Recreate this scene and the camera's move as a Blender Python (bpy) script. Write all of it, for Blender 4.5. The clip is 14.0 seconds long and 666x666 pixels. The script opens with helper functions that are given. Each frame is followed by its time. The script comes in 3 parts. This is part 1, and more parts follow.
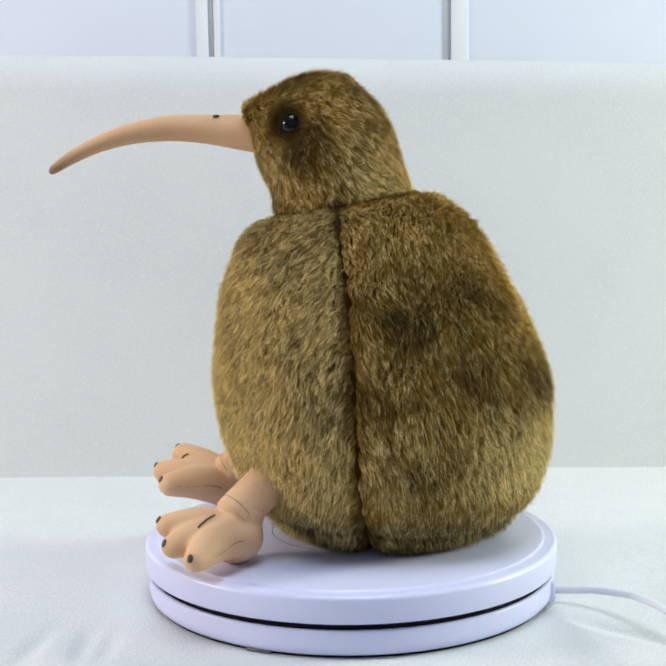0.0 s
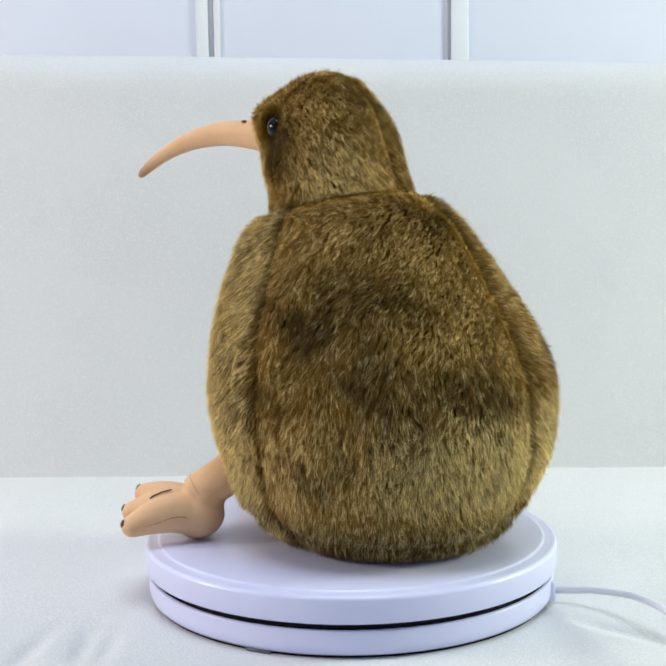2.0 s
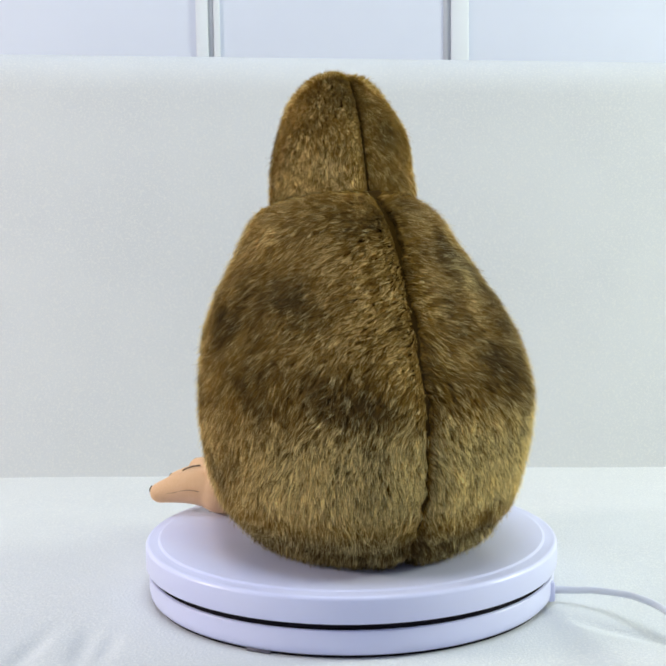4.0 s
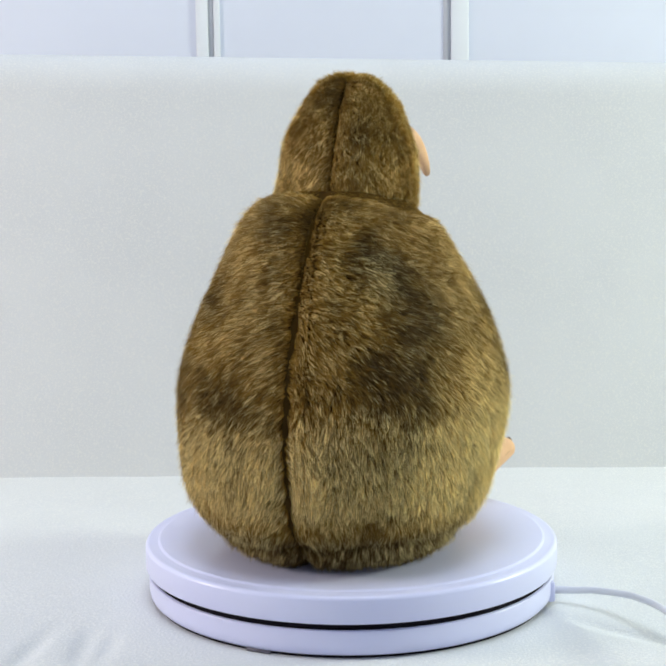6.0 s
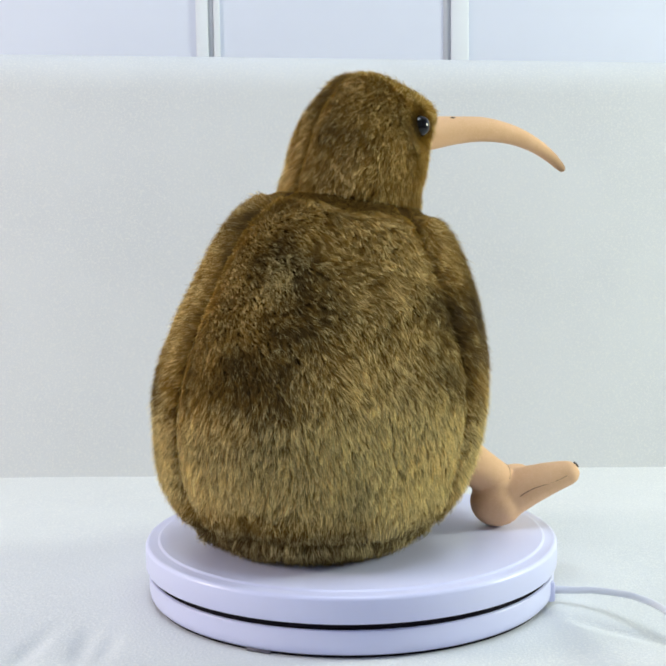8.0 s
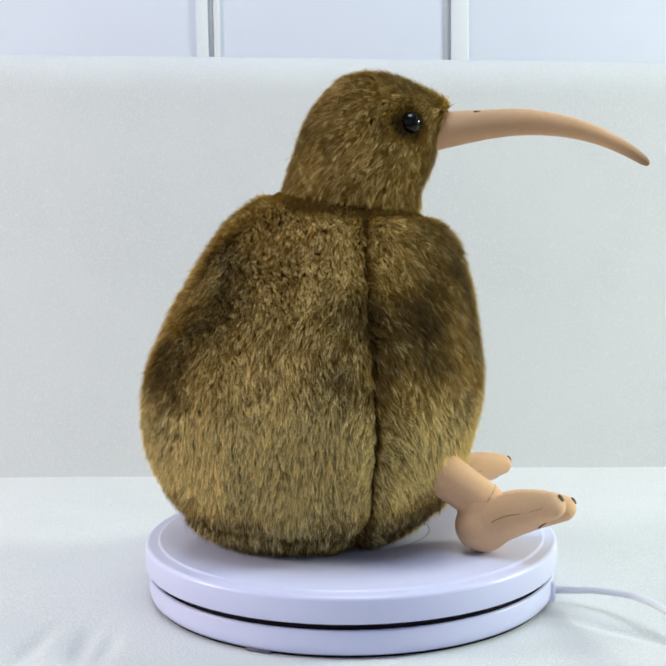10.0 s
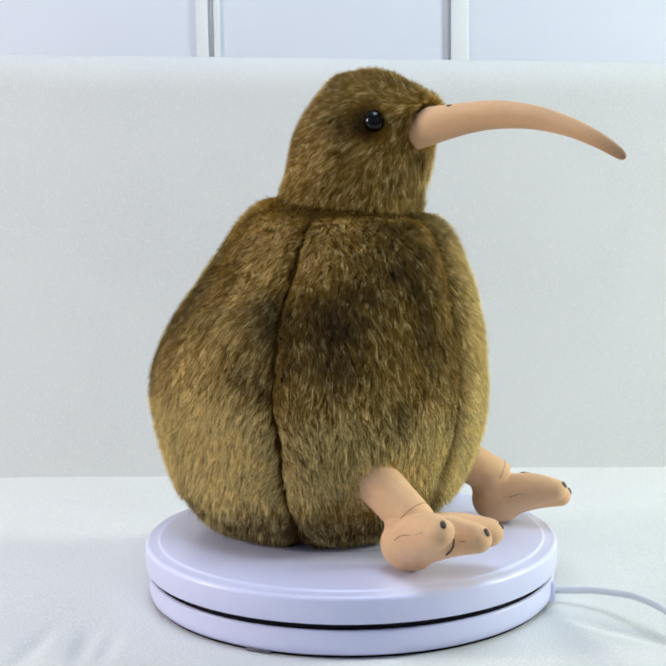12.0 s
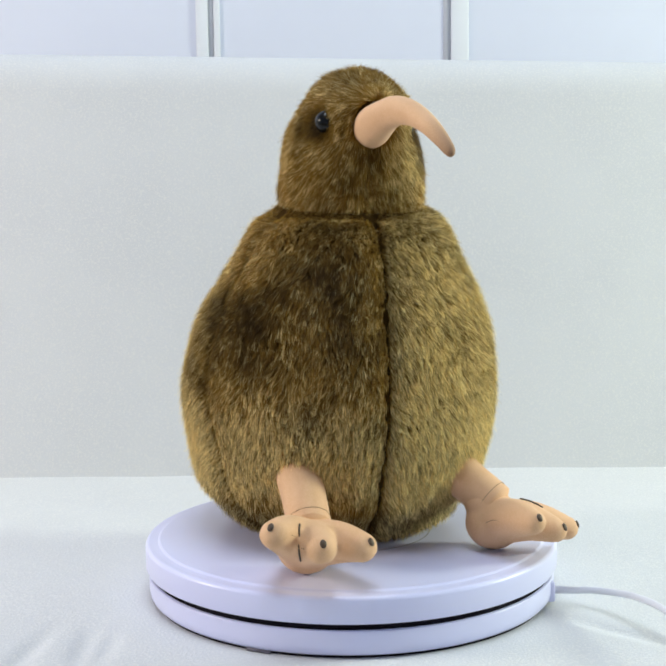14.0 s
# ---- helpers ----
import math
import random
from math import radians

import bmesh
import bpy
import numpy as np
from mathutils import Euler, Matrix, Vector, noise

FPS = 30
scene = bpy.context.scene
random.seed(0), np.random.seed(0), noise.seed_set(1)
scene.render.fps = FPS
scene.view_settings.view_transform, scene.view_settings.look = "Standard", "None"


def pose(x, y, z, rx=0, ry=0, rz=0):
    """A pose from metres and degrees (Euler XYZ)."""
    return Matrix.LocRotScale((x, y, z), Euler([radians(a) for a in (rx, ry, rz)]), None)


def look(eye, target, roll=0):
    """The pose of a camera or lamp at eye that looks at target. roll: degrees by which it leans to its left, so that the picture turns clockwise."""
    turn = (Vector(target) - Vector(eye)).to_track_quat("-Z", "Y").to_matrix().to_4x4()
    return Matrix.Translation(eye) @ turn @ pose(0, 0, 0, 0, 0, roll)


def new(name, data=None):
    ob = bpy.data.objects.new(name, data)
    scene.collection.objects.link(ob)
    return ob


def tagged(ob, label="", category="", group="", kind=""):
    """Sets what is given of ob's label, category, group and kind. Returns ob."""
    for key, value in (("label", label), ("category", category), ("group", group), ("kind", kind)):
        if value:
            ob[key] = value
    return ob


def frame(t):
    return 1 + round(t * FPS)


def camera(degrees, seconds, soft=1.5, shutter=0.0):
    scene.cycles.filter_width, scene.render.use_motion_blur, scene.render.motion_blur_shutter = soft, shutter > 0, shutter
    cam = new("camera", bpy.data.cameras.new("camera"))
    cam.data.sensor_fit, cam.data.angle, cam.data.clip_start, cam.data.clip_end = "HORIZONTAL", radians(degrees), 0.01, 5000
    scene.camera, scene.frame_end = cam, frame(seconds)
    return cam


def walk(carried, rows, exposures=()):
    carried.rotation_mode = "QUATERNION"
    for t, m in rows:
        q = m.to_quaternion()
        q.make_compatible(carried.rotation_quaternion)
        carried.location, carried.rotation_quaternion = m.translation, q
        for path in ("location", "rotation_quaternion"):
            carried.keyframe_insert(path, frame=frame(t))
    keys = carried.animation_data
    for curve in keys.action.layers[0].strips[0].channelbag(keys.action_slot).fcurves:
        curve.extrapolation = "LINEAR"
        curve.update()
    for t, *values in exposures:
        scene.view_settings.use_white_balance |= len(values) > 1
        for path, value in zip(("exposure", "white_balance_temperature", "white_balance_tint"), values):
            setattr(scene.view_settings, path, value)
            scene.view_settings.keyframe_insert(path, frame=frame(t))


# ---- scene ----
# World: the turntable's axis is the z axis, its plate's top is z = 0, the camera looks along +y.
SECONDS = 14.0
RATE = 18.122                     # degrees a second, clockwise from above
SEAT_Z = -0.0355

cam = camera(31.36, SECONDS, soft=2.2)
EYE = (0.0, -0.7139, 0.1970)
WAY = (-0.01302, 0.99438, -0.10509)
VIEW = look(EYE, [e + w for e, w in zip(EYE, WAY)], roll=-0.735)
walk(cam, [(0, VIEW), (SECONDS, VIEW)], exposures=[(0, 0.0), (SECONDS, 0.0)])

# ---- light ----
world = bpy.data.worlds.new("room_air")
world.use_nodes = True
world.node_tree.nodes["Background"].inputs["Color"].default_value = (0.8, 0.88, 1.0, 1)
world.node_tree.nodes["Background"].inputs["Strength"].default_value = 0.3
scene.world = world


def area_lamp(name, eye, target, size, watts, colour):
    data = bpy.data.lights.new(name, "AREA")
    data.shape, data.size, data.energy, data.color = "DISK", size, watts, colour
    lamp = new(name, data)
    lamp.matrix_world = look(eye, target)
    return lamp


area_lamp("lamp_left", (-1.28, -0.20, 0.50), (0, 0, 0.1), 0.30, 9.0, (1.0, 0.88, 0.77))
area_lamp("lamp_right", (1.32, 0.06, 0.48), (0, 0, 0.1), 0.30, 13.4, (0.92, 1.0, 0.79))
area_lamp("ceiling_lamp_light", (0.0, -0.42, 2.08), (0.0, 0.0, 0.0), 1.1, 21.8, (0.785, 0.89, 1.0))


# ---- materials ----
def material(name, colour, rough=0.6, metal=0.0, spec=0.5):
    m = bpy.data.materials.new(name)
    m.use_nodes = True
    b = m.node_tree.nodes["Principled BSDF"]
    b.inputs["Base Color"].default_value = (*colour, 1)
    b.inputs["Roughness"].default_value = rough
    b.inputs["Metallic"].default_value = metal
    b.inputs["Specular IOR Level"].default_value = spec
    return m


def node(m, kind, **values):
    n = m.node_tree.nodes.new(kind)
    for key, value in values.items():
        n.inputs[key].default_value = value
    return n


def link(m, a, b):
    m.node_tree.links.new(a, b)


def mixed(m, fac, a, b, blend="MIX"):
    """A colour mix; a and b are colours or sockets."""
    n = m.node_tree.nodes.new("ShaderNodeMix")
    n.data_type, n.blend_type = "RGBA", blend
    for value, socket in ((fac, n.inputs["Factor"]), (a, n.inputs["A"]), (b, n.inputs["B"])):
        if isinstance(value, (int, float)):
            socket.default_value = value
        elif isinstance(value, tuple):
            socket.default_value = (*value, 1)
        else:
            link(m, value, socket)
    return n.outputs["Result"]


def ramped(m, value, lo, hi):
    n = m.node_tree.nodes.new("ShaderNodeMapRange")
    n.interpolation_type = "SMOOTHSTEP"
    n.inputs["From Min"].default_value, n.inputs["From Max"].default_value = lo, hi
    link(m, value, n.inputs["Value"])
    return n.outputs["Result"]


def noisy(m, scale, detail=3.0, rough=0.55, coords="Object"):
    tc = m.node_tree.nodes.new("ShaderNodeTexCoord")
    n = node(m, "ShaderNodeTexNoise", Scale=scale, Detail=detail, Roughness=rough)
    link(m, tc.outputs[coords], n.inputs["Vector"])
    return n.outputs["Fac"]


def bumped(m, height, strength, distance):
    n = node(m, "ShaderNodeBump", Strength=strength, Distance=distance)
    link(m, height, n.inputs["Height"])
    link(m, n.outputs["Normal"], m.node_tree.nodes["Principled BSDF"].inputs["Normal"])


def base(m):
    return m.node_tree.nodes["Principled BSDF"].inputs["Base Color"]


def fabric_material(name, grit, relief):
    """Light woven upholstery with a fine sparkling grain."""
    m = material(name, (0.7, 0.7, 0.7), 0.8, spec=0.3)
    grain = noisy(m, 620, 2, 0.6)
    stains = noisy(m, 9, 4, 0.6)
    c = mixed(m, ramped(m, stains, 0.3, 0.7), (0.645, 0.660, 0.683), (0.675, 0.690, 0.710))
    c = mixed(m, ramped(m, grain, 0.45, 0.70), c, (grit, grit + 0.005, grit + 0.005))
    link(m, c, base(m))
    bumped(m, grain, relief, 0.0006)
    return m


def fur_material(name, dark, mid, pale, blobs, straw, painted_sidelight=0.0):
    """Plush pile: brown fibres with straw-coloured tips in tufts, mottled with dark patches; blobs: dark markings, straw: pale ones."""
    m = material(name, mid, 0.5, spec=0.2)
    nodes = m.node_tree.nodes
    b = nodes["Principled BSDF"]
    geo = nodes.new("ShaderNodeNewGeometry")
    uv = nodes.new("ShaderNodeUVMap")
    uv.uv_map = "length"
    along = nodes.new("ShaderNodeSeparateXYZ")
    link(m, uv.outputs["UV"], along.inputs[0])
    tc = nodes.new("ShaderNodeTexCoord")

    def calc(operation, x, y, z=0.0):
        n = nodes.new("ShaderNodeMath")
        n.operation = operation
        for value, socket in zip((x, y, z), n.inputs):
            if isinstance(value, (int, float)):
                socket.default_value = value
            else:
                link(m, value, socket)
        return n.outputs[0]

    def marks(rows):
        total = 0.0
        for centre, near, far in rows:
            d = nodes.new("ShaderNodeVectorMath")
            d.operation = "DISTANCE"
            link(m, tc.outputs["Object"], d.inputs[0])
            d.inputs[1].default_value = centre
            total = calc("ADD", ramped(m, d.outputs["Value"], far, near), total)
        return total

    rnd, tuft = geo.outputs["Random Per Island"], along.outputs["X"]
    patches = noisy(m, 26, 4, 0.62)
    darkness = calc("MULTIPLY_ADD", marks(blobs), 0.10, calc("SUBTRACT", 1.0, patches))
    darkness = calc("MULTIPLY_ADD", tuft, 0.10, darkness)
    fibre = mixed(m, ramped(m, darkness, 0.42, 0.90), mid, dark)
    xyz = nodes.new("ShaderNodeSeparateXYZ")
    link(m, tc.outputs["Object"], xyz.inputs[0])
    low = calc("MULTIPLY", ramped(m, xyz.outputs["Z"], 0.100, 0.060), ramped(m, xyz.outputs["Z"], 0.024, 0.042))
    # the left flank stays brown further down
    low = calc("MULTIPLY", low, calc("MULTIPLY_ADD", ramped(m, xyz.outputs["Y"], -0.090, -0.055), 0.75, 0.25))
    share = calc("MULTIPLY_ADD", rnd, 0.55, calc("MULTIPLY", tuft, 0.45))
    # fibres go darker towards the bottom of the body
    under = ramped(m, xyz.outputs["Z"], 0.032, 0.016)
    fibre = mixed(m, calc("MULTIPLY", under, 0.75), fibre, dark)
    share = calc("MULTIPLY_ADD", marks(blobs), -0.10, share)
    share = calc("MULTIPLY_ADD", low, 0.43, share)
    share = calc("MULTIPLY_ADD", marks(straw), 0.24, share)
    # side light painted in: the breast's left panel turns paler, the right flank slightly
    panel = calc("MULTIPLY", ramped(m, xyz.outputs["Y"], 0.004, -0.006), ramped(m, xyz.outputs["X"], 0.004, -0.010))
    flank = calc("MULTIPLY", ramped(m, xyz.outputs["Y"], 0.050, 0.085), ramped(m, xyz.outputs["X"], -0.022, -0.008))
    panel = calc("MULTIPLY", calc("MULTIPLY_ADD", flank, 0.38, panel), painted_sidelight)
    share = calc("MULTIPLY_ADD", panel, 0.25, share)
    fibre = mixed(m, calc("MULTIPLY", panel, 0.24), fibre, (0.52, 0.40, 0.16))
    share = calc("MULTIPLY_ADD", calc("SUBTRACT", patches, 0.5), 0.9, share)
    share = calc("SUBTRACT", share, 0.0 if painted_sidelight else 0.02)
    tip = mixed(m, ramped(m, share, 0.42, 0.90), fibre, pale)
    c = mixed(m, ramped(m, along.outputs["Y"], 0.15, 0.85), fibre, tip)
    hue = nodes.new("ShaderNodeHueSaturation")
    link(m, calc("MULTIPLY_ADD", tuft, 0.52, calc("MULTIPLY_ADD", rnd, 0.95, 0.33)), hue.inputs["Value"])
    link(m, c, hue.inputs["Color"])
    link(m, hue.outputs["Color"], b.inputs["Base Color"])
    b.inputs["Sheen Weight"].default_value = 0.2
    b.inputs["Sheen Tint"].default_value = (0.95, 0.75, 0.35, 1)
    glow = nodes.new("ShaderNodeBsdfTranslucent")
    link(m, hue.outputs["Color"], glow.inputs["Color"])
    mix = nodes.new("ShaderNodeMixShader")
    mix.inputs[0].default_value = 0.54
    link(m, b.outputs[0], mix.inputs[1])
    link(m, glow.outputs[0], mix.inputs[2])
    link(m, mix.outputs[0], nodes["Material Output"].inputs["Surface"])
    return m


def skin_material():
    """Peach suede-like cloth of beak and feet."""
    m = material("peach_suede_cloth", (0.62, 0.36, 0.22), 0.75, spec=0.25)
    blot = noisy(m, 40, 4, 0.6)
    c = mixed(m, ramped(m, blot, 0.3, 0.7), (0.69, 0.415, 0.225), (0.76, 0.475, 0.275))
    fine = noisy(m, 1500, 2, 0.6)
    c = mixed(m, ramped(m, fine, 0.4, 0.8), c, (0.78, 0.50, 0.31))
    link(m, c, base(m))
    bumped(m, fine, 0.25, 0.0003)
    m.node_tree.nodes["Principled BSDF"].inputs["Sheen Weight"].default_value = 0.06
    return m


def beak_material():
    """The same cloth, airbrushed greyish brown towards the tip."""
    m = skin_material()
    m.name = "peach_suede_cloth_with_sprayed_tip"
    tc = m.node_tree.nodes.new("ShaderNodeTexCoord")
    xyz = m.node_tree.nodes.new("ShaderNodeSeparateXYZ")
    link(m, tc.outputs["Object"], xyz.inputs[0])
    old = base(m).links[0].from_socket
    link(m, mixed(m, ramped(m, xyz.outputs["X"], -0.152, -0.190), old, (0.25, 0.15, 0.09)), base(m))
    return m


def plate_material():
    m = material("glossy_white_plastic", (0.72, 0.735, 0.93), 0.24, spec=0.5)
    smear = noisy(m, 14, 3, 0.5)
    link(m, mixed(m, ramped(m, smear, 0.3, 0.7), (0.69, 0.71, 0.975), (0.71, 0.73, 0.98)), base(m))
    r = m.node_tree.nodes.new("ShaderNodeMapRange")
    r.inputs["To Min"].default_value, r.inputs["To Max"].default_value = 0.26, 0.34
    link(m, smear, r.inputs["Value"])
    link(m, r.outputs["Result"], m.node_tree.nodes["Principled BSDF"].inputs["Roughness"])
    return m


def paint_material(name, colour, amount=0.03):
    m = material(name, colour, 0.45)
    n = noisy(m, 3.5, 5, 0.6)
    c = tuple(max(0.0, v - amount) for v in colour)
    link(m, mixed(m, ramped(m, n, 0.3, 0.7), colour, c), base(m))
    return m


FABRIC = fabric_material("light_grey_upholstery", 0.745, 0.7)
BACK_FABRIC = fabric_material("light_grey_upholstery_of_back", 0.72, 0.08)
PLASTIC = plate_material()
BLACK = material("black_rubber", (0.008, 0.006, 0.010), 0.9, spec=0.1)
DARK_LINE = material("worn_grey_mark", (0.12, 0.11, 0.14), 0.5)
CABLE = paint_material("white_cable_sheath", (0.78, 0.79, 0.86), 0.02)
SKIN = skin_material()
BEAK = beak_material()
CLAW = paint_material("dark_brown_sprayed_cloth", (0.085, 0.055, 0.036), 0.03)
THREAD = material("brown_stitching_thread", (0.24, 0.125, 0.065), 0.8)
EYE_BLACK = material("glossy_black_plastic_eye", (0.003, 0.003, 0.004), 0.05, spec=0.3)
BACKING = paint_material("brown_knit_backing", (0.055, 0.031, 0.010), 0.010)
BACKING.node_tree.nodes["Principled BSDF"].inputs["Specular IOR Level"].default_value = 0.05
BACKING.node_tree.nodes["Principled BSDF"].inputs["Roughness"].default_value = 0.95
DARK_FUR, BROWN_FUR, STRAW_FUR = (0.072, 0.037, 0.008), (0.435, 0.250, 0.038), (0.86, 0.735, 0.37)
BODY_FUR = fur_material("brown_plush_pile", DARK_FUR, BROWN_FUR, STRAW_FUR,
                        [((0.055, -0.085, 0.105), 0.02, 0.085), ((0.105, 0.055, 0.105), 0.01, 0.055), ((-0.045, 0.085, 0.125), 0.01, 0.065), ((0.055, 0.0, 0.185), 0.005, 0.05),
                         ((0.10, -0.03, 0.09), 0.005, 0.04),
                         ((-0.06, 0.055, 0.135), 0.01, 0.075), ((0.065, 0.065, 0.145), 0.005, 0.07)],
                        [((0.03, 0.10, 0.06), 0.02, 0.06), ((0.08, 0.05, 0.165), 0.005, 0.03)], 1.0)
HEAD_FUR = fur_material("brown_plush_pile_of_head", DARK_FUR, BROWN_FUR, STRAW_FUR,
                        [((-0.032, -0.034, 0.236), 0.012, 0.034), ((-0.034, -0.030, 0.2450), 0.008, 0.013), ((-0.037, 0.030, 0.2450), 0.008, 0.013), ((-0.020, -0.035, 0.225), 0.005, 0.022), ((-0.03, 0.0, 0.272), 0.008, 0.03),
                         # a darker spot under the beak's base, then the eyes' surrounds again
                         ((-0.055, 0.0, 0.228), 0.004, 0.014), ((-0.034, -0.030, 0.2450), 0.006, 0.011), ((-0.037, 0.030, 0.2450), 0.006, 0.011)],
                        [((0.02, -0.05, 0.215), 0.01, 0.04), ((-0.05, -0.03, 0.215), 0.008, 0.03)])
WALL_PAINT = paint_material("bluish_white_paint", (0.75, 0.785, 0.90))
TRIM_PAINT = paint_material("white_trim_paint", (0.84, 0.87, 0.92), 0.02)
JOINT_AND_SHADE = material("grey_joint_and_shade", (0.68, 0.71, 0.77), 0.8)
FLOOR_WOOD = paint_material("pale_floor_boards", (0.45, 0.38, 0.30), 0.08)
CEILING_PAINT = paint_material("white_ceiling_paint", (0.8, 0.8, 0.79))


# ---- building helpers ----
def mesh_of(name, bm, mat, smooth=True):
    me = bpy.data.meshes.new(name)
    bmesh.ops.recalc_face_normals(bm, faces=bm.faces)
    bm.to_mesh(me)
    bm.free()
    me.materials.append(mat)
    if smooth:
        me.polygons.foreach_set("use_smooth", [True] * len(me.polygons))
    return me


def part(name, bm, mat, parent, label="", smooth=True):
    ob = new(name, mesh_of(name, bm, mat, smooth))
    ob.parent = parent
    return tagged(ob, label)


def box_bm(x0, x1, y0, y1, z0, z1, bevel=0.0, segments=3):
    bm = bmesh.new()
    bmesh.ops.create_cube(bm, size=1)
    bmesh.ops.scale(bm, vec=(x1 - x0, y1 - y0, z1 - z0), verts=bm.verts)
    bmesh.ops.translate(bm, vec=((x0 + x1) / 2, (y0 + y1) / 2, (z0 + z1) / 2), verts=bm.verts)
    if bevel:
        bmesh.ops.bevel(bm, geom=bm.edges[:], offset=bevel, segments=segments, profile=0.5, affect="EDGES")
    return bm


def lathe_bm(profile, n=160):
    """A closed turned form about z from (radius, z) pairs."""
    bm = bmesh.new()
    rings = []
    for r, z in profile:
        if r < 1e-6:
            rings.append([bm.verts.new((0, 0, z))])
        else:
            rings.append([bm.verts.new((r * math.cos(2 * math.pi * i / n), r * math.sin(2 * math.pi * i / n), z)) for i in range(n)])
    for lo, hi in zip(rings, rings[1:]):
        for i in range(n):
            j = (i + 1) % n
            if len(lo) == 1:
                bm.faces.new((lo[0], hi[i], hi[j]))
            elif len(hi) == 1:
                bm.faces.new((lo[i], lo[j], hi[0]))
            else:
                bm.faces.new((lo[i], lo[j], hi[j], hi[i]))
    return bm


def spline(points, n):
    """Catmull-Rom through tuples of any size, as an array."""
    p = np.array(points, float)
    p = np.vstack([2 * p[0] - p[1], p, 2 * p[-1] - p[-2]])
    out = []
    for u in np.linspace(0, len(points) - 1, n):
        i = min(int(u), len(points) - 2)
        t = u - i
        a, b, c, d = p[i:i + 4]
        out.append(0.5 * (2 * b + (c - a) * t + (2 * a - 5 * b + 4 * c - d) * t * t + (3 * b - a - 3 * c + d) * t ** 3))
    return np.array(out)


def tube_bm(points, n=24, steps=40, flat=1.0):
    """A swept tube through (x, y, z, radius), closed with round ends."""
    rows = spline(points, steps).tolist()
    bm = bmesh.new()
    rings = []
    for k, (x, y, z, r) in enumerate(rows):
        way = (Vector(rows[min(k + 1, steps - 1)][:3]) - Vector(rows[max(k - 1, 0)][:3])).normalized()
        side = way.cross(Vector((0, 0, 1)))
        side = side.normalized() if side.length > 1e-4 else Vector((0, 1, 0))
        up = side.cross(way)
        rings.append([bm.verts.new(Vector((x, y, z)) + r * (math.cos(a) * side + flat * math.sin(a) * up)) for a in [2 * math.pi * i / n for i in range(n)]])
    for lo, hi in zip(rings, rings[1:]):
        for i in range(n):
            bm.faces.new((lo[i], lo[(i + 1) % n], hi[(i + 1) % n], hi[i]))
    for ring, k, s in ((rings[0], 0, -1), (rings[-1], steps - 1, 1)):
        way = (Vector(rows[k][:3]) - Vector(rows[k - s][:3])).normalized()
        c = bm.verts.new(Vector(rows[k][:3]) + way * rows[k][3] * 0.55)
        for i in range(n):
            bm.faces.new((ring[i], ring[(i + 1) % n], c))
    return bm


def ball_bm(bm, centre, radii, turn=None, segments=24):
    m = Matrix.Translation(centre) @ (turn or Matrix()) @ Matrix.Diagonal((*radii, 1))
    bmesh.ops.create_uvsphere(bm, u_segments=segments, v_segments=segments // 2, radius=1, matrix=m)
    return bm


def thing(name, label, category, group="", at=None):
    ob = new(name)
    ob.empty_display_size = 0.05
    ob.matrix_world = at or Matrix()
    return tagged(ob, label, category, group)


# ---- room ----
def room():
    wall_y = 0.62
    for name, box, mat in (
            ("wall_north", (-2.2, 2.2, wall_y, wall_y + 0.1, -0.46, 2.2), WALL_PAINT),
            ("wall_south", (-2.2, 2.2, -2.6, -2.5, -0.46, 2.2), WALL_PAINT),
            ("wall_west", (-2.3, -2.2, -2.6, wall_y + 0.1, -0.46, 2.2), WALL_PAINT),
            ("wall_east", (2.2, 2.3, -2.6, wall_y + 0.1, -0.46, 2.2), WALL_PAINT),
            ("floor", (-2.3, 2.3, -2.6, wall_y + 0.1, -0.56, -0.46), FLOOR_WOOD),
            ("ceiling", (-2.3, 2.3, -2.6, wall_y + 0.1, 2.2, 2.3), CEILING_PAINT)):
        ob = new(name, mesh_of(name, box_bm(*box), mat, False))
        tagged(ob, kind="structure", category=name.split("_")[0], label="plain painted " + name.split("_")[0] if "floor" not in name else "pale wooden floor")
    wall = bpy.data.objects["wall_north"]
    # wall panelling's stiles, the joint beside one, and a grey strip as painted shadow
    for x0, x1, deep, mat, name in ((-0.1640, -0.1505, 0.0035, TRIM_PAINT, "panel_stile"), (-0.1445, -0.1375, 0.0035, TRIM_PAINT, "panel_stile"),
                                    (0.1163, 0.1358, 0.0035, TRIM_PAINT, "panel_stile"), (-0.1503, -0.1447, 0.001, JOINT_AND_SHADE, "panel_joint"), (0.1080, 0.1161, 0.001, JOINT_AND_SHADE, "panel_joint"),
                                    (-0.456, -0.434, 0.012, TRIM_PAINT, "panel_stile"), (0.405, 0.427, 0.012, TRIM_PAINT, "panel_stile")):
        part(name, box_bm(x0, x1, wall_y - deep, wall_y - 0.0005, -0.4, 2.1, 0.0012 if deep > 0.002 else 0, 2), mat, wall)


